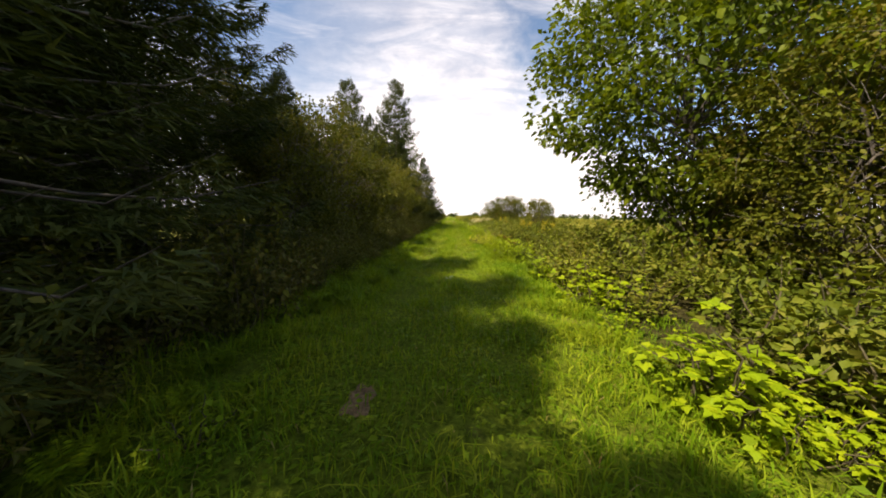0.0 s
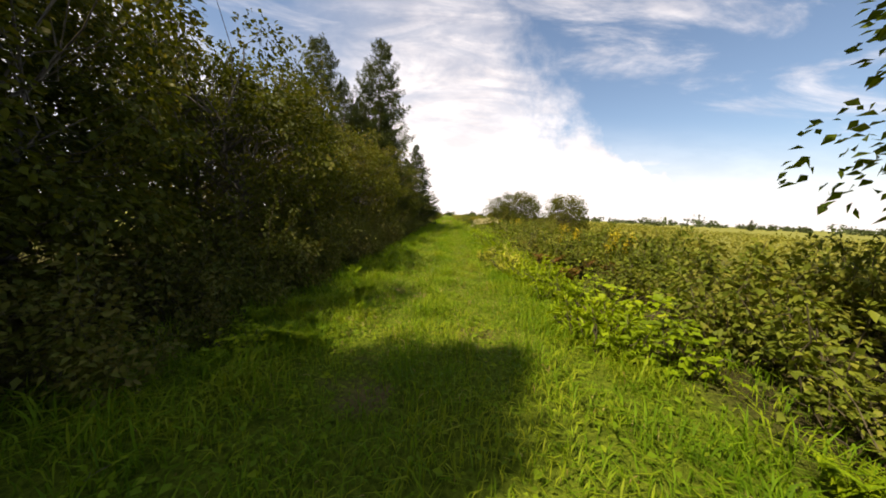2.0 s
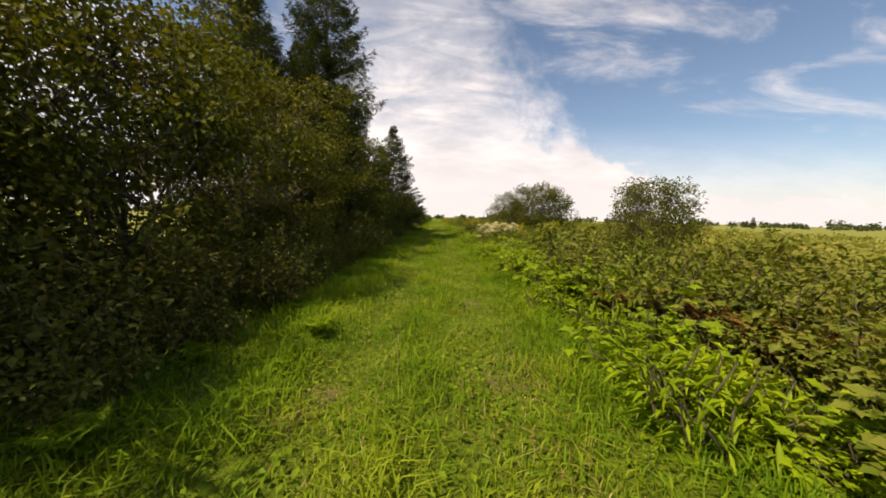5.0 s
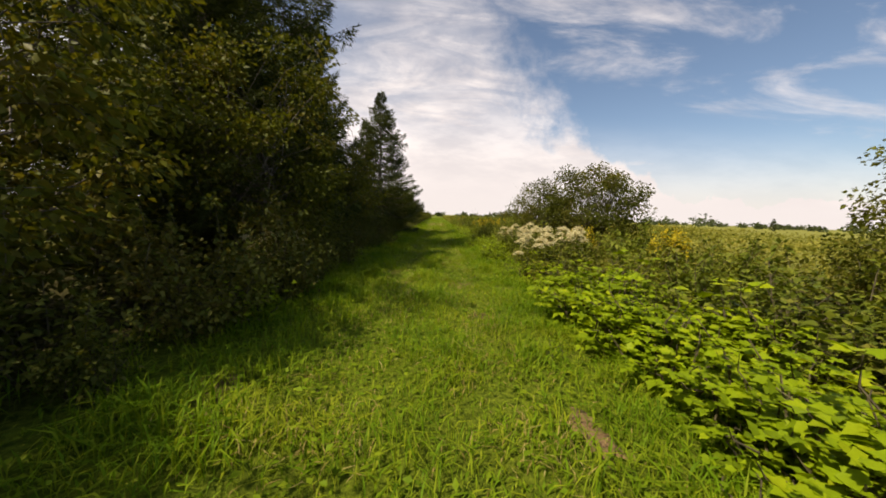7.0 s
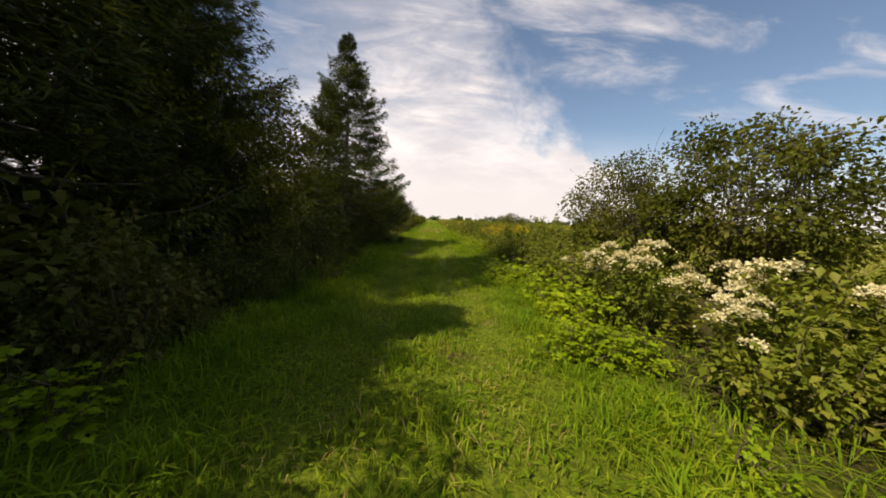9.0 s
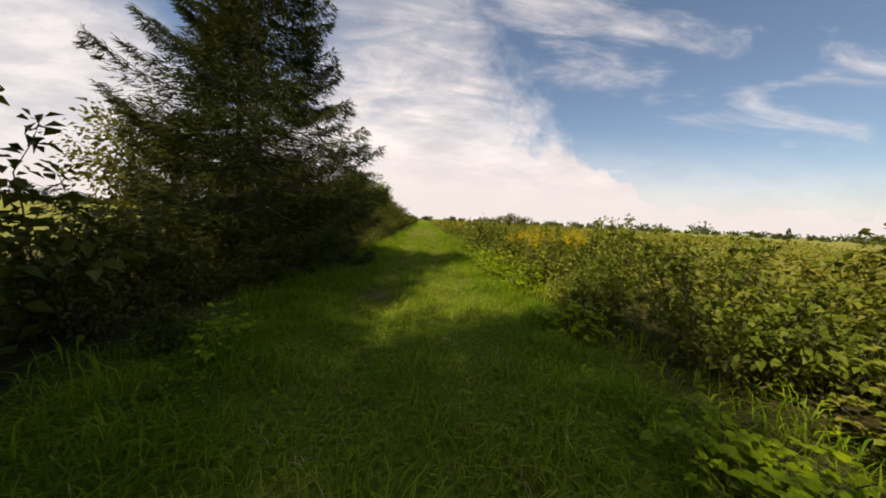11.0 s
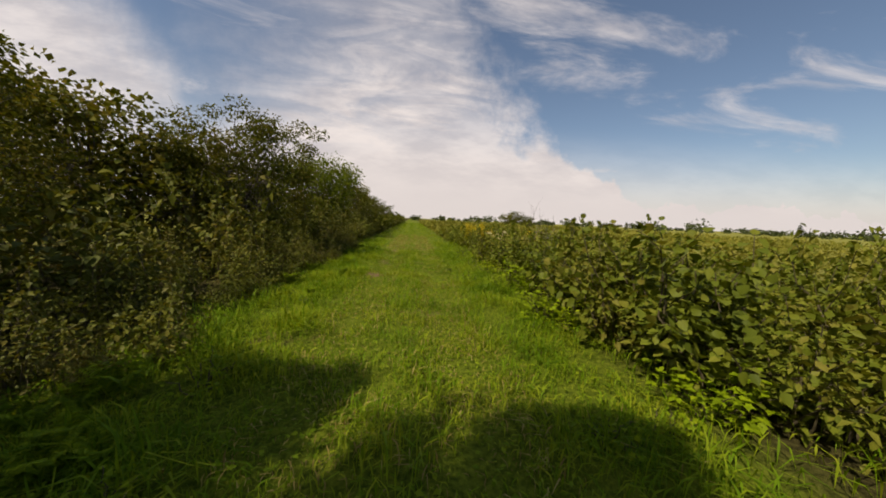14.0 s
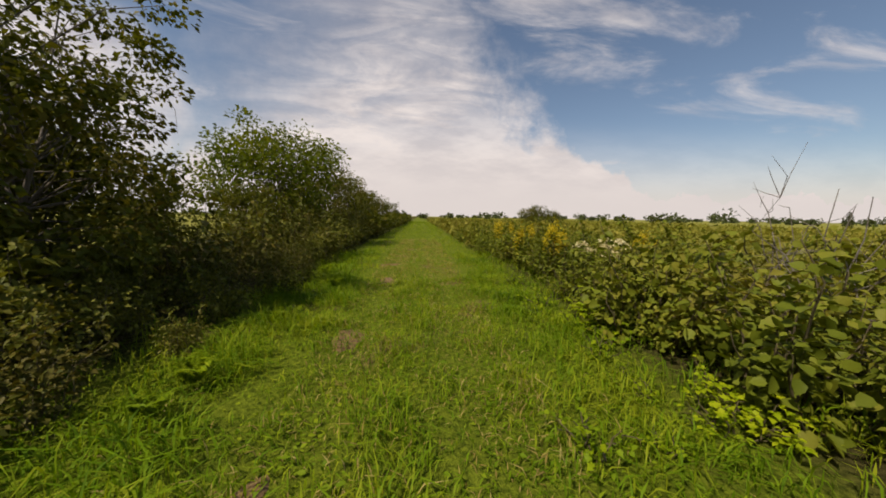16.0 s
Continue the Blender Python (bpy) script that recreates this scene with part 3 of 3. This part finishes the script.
maple = Kind(broadleaf_tree("maple_tree", "broad green maple with leaves down to the scrub", "tree", 7.2, 2.7, 0.5, 30000, 0.128, M_MAPLE, 1, clumps=130, spread=0.25, group="maples"),
             broadleaf_tree("maple_tree", "rounded deep green maple above the alders", "tree", 4.9, 2.2, 0.8, 11000, 0.135, M_MAPLE, 1, clumps=120, spread=0.28, group="maples"))
poplar = Kind(*[broadleaf_tree("poplar_tree", "tall leafy poplar behind the shrubs", "tree", 7.0, 2.2, 0.6, 12000, 0.13, M_ALDER, 2, clumps=100, spread=0.25, group="poplars") for _ in range(2)])
far_alder = Kind(*[broadleaf_tree("alder_tree", "distant rounded olive alder by the lane", "tree", 4.2, 1.9, 0.2, 4200, 0.17, M_ALDER, 4, clumps=80, spread=0.28, group="alders") for _ in range(2)])
willow = Kind(*[broadleaf_tree("willow_bush", "dense rounded grey-green willow bush in the scrub", "bush", 3.2, 1.6, 0.2, 17000, 0.076, M_ALDER, 6, clumps=165, spread=0.20, group="willows") for _ in range(2)])
weed = Kind(*[shrub("leafy_weed", "low leafy green weed on the verge", "weed", 0.28, 0.34, 110, 0.054, M_FERN, 9, 0.55, "leafy weeds", False, 1, "lobed") for _ in range(3)])
lance = Kind(*[shrub("willowherb", "bright green tall weed with narrow leaves", "weed", 0.42, 0.36, 200, 0.115, M_BRIGHT, 12, 0.20, "narrow-leaved weeds", False, 2) for _ in range(2)])
pale = Kind(shrub("pale_weed", "pale yellow-leaved weed on the sunny verge", "weed", 0.32, 0.34, 150, 0.055, M_PALE, 9, 0.6, "pale weeds", False, 1))
hazel = Kind(*[shrub("hazel_bush", "hazel bush with broad round dull-green leaves", "bush", 0.95, 0.7, 900, 0.080, M_HEDGE, 18, 0.85, "hazel bushes", True) for _ in range(2)])
cream = Kind(*[flowering_plant("white_wildflower", "tall plant with flat cream-white flower heads", 1.2, M_CREAM, 7) for _ in range(2)])
butter = Kind(*[flowering_plant("yellow_wildflower", "low plant dotted with small pale yellow blossoms", 0.42, M_BUTTER, 7, False, 22) for _ in range(2)])
gold = Kind(*[flowering_plant("goldenrod", "goldenrod with yellow flower plumes in the scrub", 1.0, M_GOLD, 7, False) for _ in range(2)])

# scrub to the sunny side: a low front row, a taller back row
for y in np.arange(-1.5, 62, 0.95):
    (scrub if y < 52 else backscrub).put((3.1 if 17.5 < y < 23.3 else 2.85 if 8.5 < y < 16.5 else 2.5) + rng.normal() * 0.18, y + rng.normal() * 0.2, 0.70 + 0.34 * rng.random())
    if y < 52:
        scrub.put(3.5 + rng.normal() * 0.28, y + 0.4 + rng.normal() * 0.3, 0.80 + 0.38 * rng.random(), int(rng.integers(3)), tall=0.95)
for y in np.arange(-1, 58, 2.0):
    backscrub.put(4.8 + rng.normal() * 0.4, y + rng.normal() * 0.4, 0.8 + 0.35 * rng.random(), tall=1.25 if 33 < y < 41 else 0.95)
    backscrub.put(6.5 + rng.normal() * 0.5, y + 0.5 + rng.normal() * 0.4, 0.8 + 0.4 * rng.random(), tall=0.9)

# raspberry and ferns along the sunny verge
for y0, y1, n in ((1.5, 7, 9), (8, 16, 10), (17, 24, 20), (24, 31, 12), (33, 39, 11), (39, 48, 3)):
    for _ in range(n):
        bramble.put(1.75 + 0.35 * rng.random(), y0 + (y1 - y0) * rng.random(), 0.55 + 0.5 * rng.random())
for _ in range(44):
    bramble.put(1.72 + 1.3 * rng.random(), 17.3 + 6.3 * rng.random(), 0.75 + 0.45 * rng.random())
for _ in range(22):
    green_fern.put(1.65 + 0.5 * rng.random(), 5 + 11 * rng.random(), 0.5 + 0.35 * rng.random())
for _ in range(16):
    rusty_fern.put(2.0 + 1.3 * rng.random(), 10.5 + 7 * rng.random(), 0.8 + 0.4 * rng.random())
for _ in range(34):
    lance.put(1.35 + 0.7 * rng.random(), 7.5 + 9.5 * rng.random(), 0.7 + 0.5 * rng.random())
for _ in range(5):
    pale.put(1.15 + 0.7 * rng.random(), 11.6 + 2.4 * rng.random(), 0.7 + 0.5 * rng.random())
for _ in range(9):
    butter.put(1.0 + 0.8 * rng.random(), 11.2 + 2.6 * rng.random(), 0.6 + 0.3 * rng.random())
for y in (40.8, 41.6, 42.5, 43.3, 44.9, 45.8, 47.0, 18.6):
    hazel.put(2.35 + 0.25 * rng.random(), y, 0.85 + 0.3 * rng.random())
for _ in range(105):
    weed.put(0.75 + 1.2 * rng.random() ** 0.6, 50 * rng.random(), 0.4 + 0.5 * rng.random())
for _ in range(60):
    weed.put(-0.95 - 0.8 * rng.random() ** 0.6, 50 * rng.random(), 0.35 + 0.45 * rng.random())
for _ in range(26):
    bramble.put(1.3 + 0.9 * rng.random(), 26 + 5.5 * rng.random(), 0.4 + 0.3 * rng.random())
for _ in range(12):
    bramble.put(1.5 + 0.5 * rng.random(), 35.5 + 4 * rng.random(), 0.4 + 0.35 * rng.random())
for _ in range(9):
    bramble.put(1.55 + 0.4 * rng.random(), 42 + 4.5 * rng.random(), 0.35 + 0.3 * rng.random())

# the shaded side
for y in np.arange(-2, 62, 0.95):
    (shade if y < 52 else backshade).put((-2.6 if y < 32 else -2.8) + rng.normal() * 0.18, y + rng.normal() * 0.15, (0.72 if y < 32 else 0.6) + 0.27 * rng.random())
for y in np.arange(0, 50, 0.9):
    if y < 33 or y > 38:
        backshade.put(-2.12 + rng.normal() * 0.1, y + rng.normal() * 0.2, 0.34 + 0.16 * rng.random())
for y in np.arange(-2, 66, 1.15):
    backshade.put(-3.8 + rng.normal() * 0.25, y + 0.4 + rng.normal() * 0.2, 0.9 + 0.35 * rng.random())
for _ in range(62):
    green_fern.put(-1.0 - 0.9 * rng.random(), -0.5 + 17 * rng.random(), 0.42 + 0.36 * rng.random())
for _ in range(30):
    green_fern.put(-1.35 - 0.7 * rng.random(), 37 + 14 * rng.random(), 0.45 + 0.35 * rng.random())
for _ in range(9):
    bramble.put(-1.7 - 0.4 * rng.random(), 1 + 36 * rng.random(), 0.4 + 0.4 * rng.random())

# trees on the shaded side: spruces as x, y, scale, variant, height factor
for x, y, s, v, k in ((-3.6, -6.0, 1.0, 2, 1.0), (-3.9, -2.6, 0.8, 0, 1.0), (-4.0, 1.6, 0.95, 2, 0.96), (-3.9, -0.4, 0.90, 2, 0.92), (-4.5, 4.3, 1.0, 0, 1.0), (-5.8, 3.0, 1.15, 0, 1.0), (-8.4, 2.4, 1.05, 2, 1.0), (-4.9, 8.8, 0.55, 2, 1.0), (-9.6, 6.4, 0.9, 1, 1.0),
                      (-7.8, 4.5, 1.15, 2, 1.0), (-5.2, 27.9, 1.22, 1, 1.18), (-9.3, 27.7, 1.22, 1, 1.18), (-6.6, 24.6, 0.95, 2, 1.0), (-8.4, 31.5, 1.0, 0, 1.0), (-5.5, 31.6, 0.95, 1, 1.0), (-4.5, 24.9, 0.95, 0, 1.0), (-4.8, 30.2, 0.75, 0, 1.0), (-6.8, 28.6, 1.0, 2, 1.0), (-3.45, 36.7, 1.0, 0, 0.95), (-4.6, 38.0, 0.72, 2, 1.0)):
    spruce.put(x, y, s, v, tall=k)
for x, y, s in ((-4.2, 8.0, 0.95), (-4.4, 11.4, 1.15), (-4.2, 14.4, 0.92), (-4.5, 17.4, 0.98), (-4.4, 20.8, 1.0), (-3.6, 24.4, 0.88), (-4.2, 30.5, 0.85),
                (-5.0, 40.6, 0.80), (-6.4, 43.0, 0.9), (-4.4, 47.4, 0.84)):
    alder.put(x, y, s)
for x, y, s in ((-6.8, 45.4, 0.85), (-7.4, 50.0, 0.80), (-5.6, 51.0, 0.54), (-5.2, 60.0, 0.95), (-4.9, 64.0, 1.0), (-4.9, 69.0, 0.95), (-5.2, 75.0, 0.9), (-5.4, 84.0, 0.9), (-5.0, 94.0, 0.8), (-9.0, 41.0, 1.1), (-9.5, 47.0, 1.0), (-5.5, 46.3, 0.84), (-5.7, 48.8, 0.82), (-5.0, 53.2, 0.55),
                (14.2, 83.4, 0.62), (16.0, 84.0, 0.72), (17.6, 83.0, 0.6), (6.8, 5.4, 1.0), (7.6, 8.0, 0.85), (7.2, 2.0, 1.1)):
    far_alder.put(x, y, s)
for x, y, s in ((-5.9, 7.6, 0.72), (-7.4, 6.2, 0.8), (-6.0, 13.8, 0.95), (-6.3, 17.2, 0.92), (-6.2, 10.6, 0.9), (-9.0, 16, 1.1)):
    poplar.put(x, y, s)
maple.put(5.0, 6.1, 1.0, 0, turn=40)
spruce.put(103, 109, 0.42, 1)
spruce.put(60, 118, 0.30, 1)
maple.put(-5.4, 55.9, 0.93, 1, turn=200)

# trees and bushes on the sunny side
for x, y, s in ((4.7, 3.4, 0.82), (4.9, 0.6, 0.8)):
    alder.put(x, y, s)
willow.put(4.5, 31.2, 0.86, 0)
willow.put(5.8, 29.7, 1.02, 1)
willow.put(6.3, 21.9, 0.72, 1, tall=1.08)

# flowers
for x, y, s in ((1.85, 24.4, 0.74), (2.2, 24.9, 0.85), (2.9, 25.1, 1.05), (3.2, 25.5, 1.1), (2.35, 26.6, 0.85), (2.6, 27.4, 0.95), (2.4, 28.2, 0.9), (2.9, 28.6, 1.05), (2.9, 27.0, 1.0), (3.3, 26.3, 1.05),
                (2.5, 29.4, 0.85), (-2.7, 23.3, 0.95), (-2.6, 23.9, 0.85), (2.9, 48.8, 0.9)):
    cream.put(x, y, s)
for x, y in ((3.4, 14.0), (3.9, 12.4), (3.6, 26.0), (4.2, 24.0), (2.5, 38.5), (3.3, 38.4), (3.7, 39.0), (4.2, 38.2), (3.0, 38.9), (3.9, 38.6), (2.9, 38.1), (4.5, 39.2), (2.4, 51.2),  (2.6, 49.8), (3.0, 50.6), (4.6, 50.0), (2.8, 54), (3.4, 57)):
    gold.put(x, y, 0.8 + 0.22 * rng.random())
for x, y in ((4.1, 41.2), (4.5, 41.7), (3.9, 40.5), (4.8, 40.9), (3.6, 20.6), (4.4, 8.9), (5.0, 47.4), (5.2, 23.9), (3.4, 37.5), (4.2, 11.4), (4.6, 19.4), (3.9, 35.2), (5.3, 15.2)):
    scrub.put(x, y, 0.8, int(rng.integers(3)), tall=1.4)

for kind in (scrub, backscrub, bramble, shade, backshade, green_fern, rusty_fern, lance, pale, butter, hazel, spruce, far_alder, willow, weed, alder, maple, poplar, cream, gold):
    kind.drop_unused()


# dead twiggy shrub above the scrub
def dead_shrub(x, y, h):
    ob = thing("dead_shrub", "bare grey dead shrub standing in the scrub", "bush")
    rods = []
    for _ in range(12):
        a = rng.random() * 6.283
        tip = np.array([math.cos(a) * 0.6 * rng.random(), math.sin(a) * 0.6 * rng.random(), h * (0.7 + 0.3 * rng.random())])
        q = bend((0, 0, -0.05), tip, 6, 0.05)
        rods.append(tube(q, np.linspace(0.012, 0.003, 6), 4))
        for _ in range(6):
            s = q[rng.integers(2, 6)]
            rods.append(tube(bend(s, s + rng.normal(size=3) * 0.16 + np.array([0, 0, 0.08]), 3, 0.1), np.linspace(0.004, 0.0015, 3), 3))
    for rod in rods:
        part("branch", rod, M_DEAD, ob, smooth=True)
    ob.matrix_basis = pose(x, y, 0)


dead_shrub(3.6, 46.6, 1.5)


# ---------------------------------------------------------------- the meadow and the distance
def scatter(n, x0, x1, y0, y1, lo, hi, size):
    x, y = x0 + (x1 - x0) * rng.random(n) ** 1.5, y0 + (y1 - y0) * rng.random(n)
    c = np.array([noise.noise(Vector((a * 0.35, b * 0.35, 5.0))) for a, b in zip(x, y)])
    top = np.maximum(lo + (hi - lo) * (0.5 + c), 0.1)
    p = np.stack([x, y, top * rng.random(n) ** 0.5], 1)
    w = rng.normal(size=(n, 3)) + np.array([0, 0, 0.5])
    return leaves(p, w, size * (0.5 + rng.random(n)), 0.5, 0.1, 0.1, level=1.0)


stuff("meadow_scrub", join([scatter(42000, 7.2, 34, -4, 75, 0.25, 0.85, 0.17), scatter(26000, 1.9, 45, 60, 130, 0.3, 0.8, 0.30)]),
      M_SCRUB, "rough yellow-green meadow scrub beyond the bushes", "meadow plants")
stuff("far_verge_scrub", scatter(16000, -2.2, -6.0, 60, 120, 0.5, 1.6, 0.26), M_ALDER, "distant scrub along the shaded verge", "bushes")


def far_woods():
    pieces = []
    for i in range(330):
        a = radians(-75 + 150 * rng.random())
        d = 190 + 170 * rng.random()
        h = 2.0 + 2.6 * rng.random() ** 2 + (2.0 if rng.random() < 0.08 else 0)
        c = np.array([math.sin(a) * d, math.cos(a) * d, 0])
        n = 60
        o = sphere_points(n) * (rng.random(n) ** 0.4)[:, None] * np.array([h * 0.8, h * 0.8, h * 0.5]) + np.array([0, 0, h * 0.5])
        pieces.append(leaves(c + o, rng.normal(size=(n, 3)), 0.9 + 0.8 * rng.random(n), 0.7, 0.1, level=0.5))
    return join(pieces)


stuff("far_woods", far_woods(), M_FAR, "low distant line of woods along the horizon", "woods")


# ---------------------------------------------------------------- litter
def paper():
    n = 9
    g = np.linspace(-1, 1, n)
    v = np.array([(x * 0.085 + 0.02 * noise.noise(Vector((x, y, 2))), y * 0.06 + 0.02 * noise.noise(Vector((x, y, 7))),
                   0.075 + 0.05 * noise.noise(Vector((x * 1.6, y * 1.6, 4))) + 0.012 * abs(x)) for y in g for x in g])
    i = (np.arange(n - 1)[:, None] * n + np.arange(n - 1)[None]).ravel()
    t = np.concatenate([np.stack([i, i + 1, i + n + 1], 1), np.stack([i, i + n + 1, i + n], 1)])
    w = v - np.array([0, 0, 0.004])
    v2, t2 = np.concatenate([v, w]), np.concatenate([t, t[:, ::-1] + len(v)])
    ob = new("crumpled_paper", tri_mesh("crumpled_paper", v2, t2, M_PAPER))
    tagged(ob, "crumpled white scrap of paper lying in the grass", "litter")
    ob.matrix_basis = pose(0.0, 5.62, -0.03, 0, 0, 25) @ Matrix.Diagonal((0.72, 0.72, 0.8, 1))


paper()
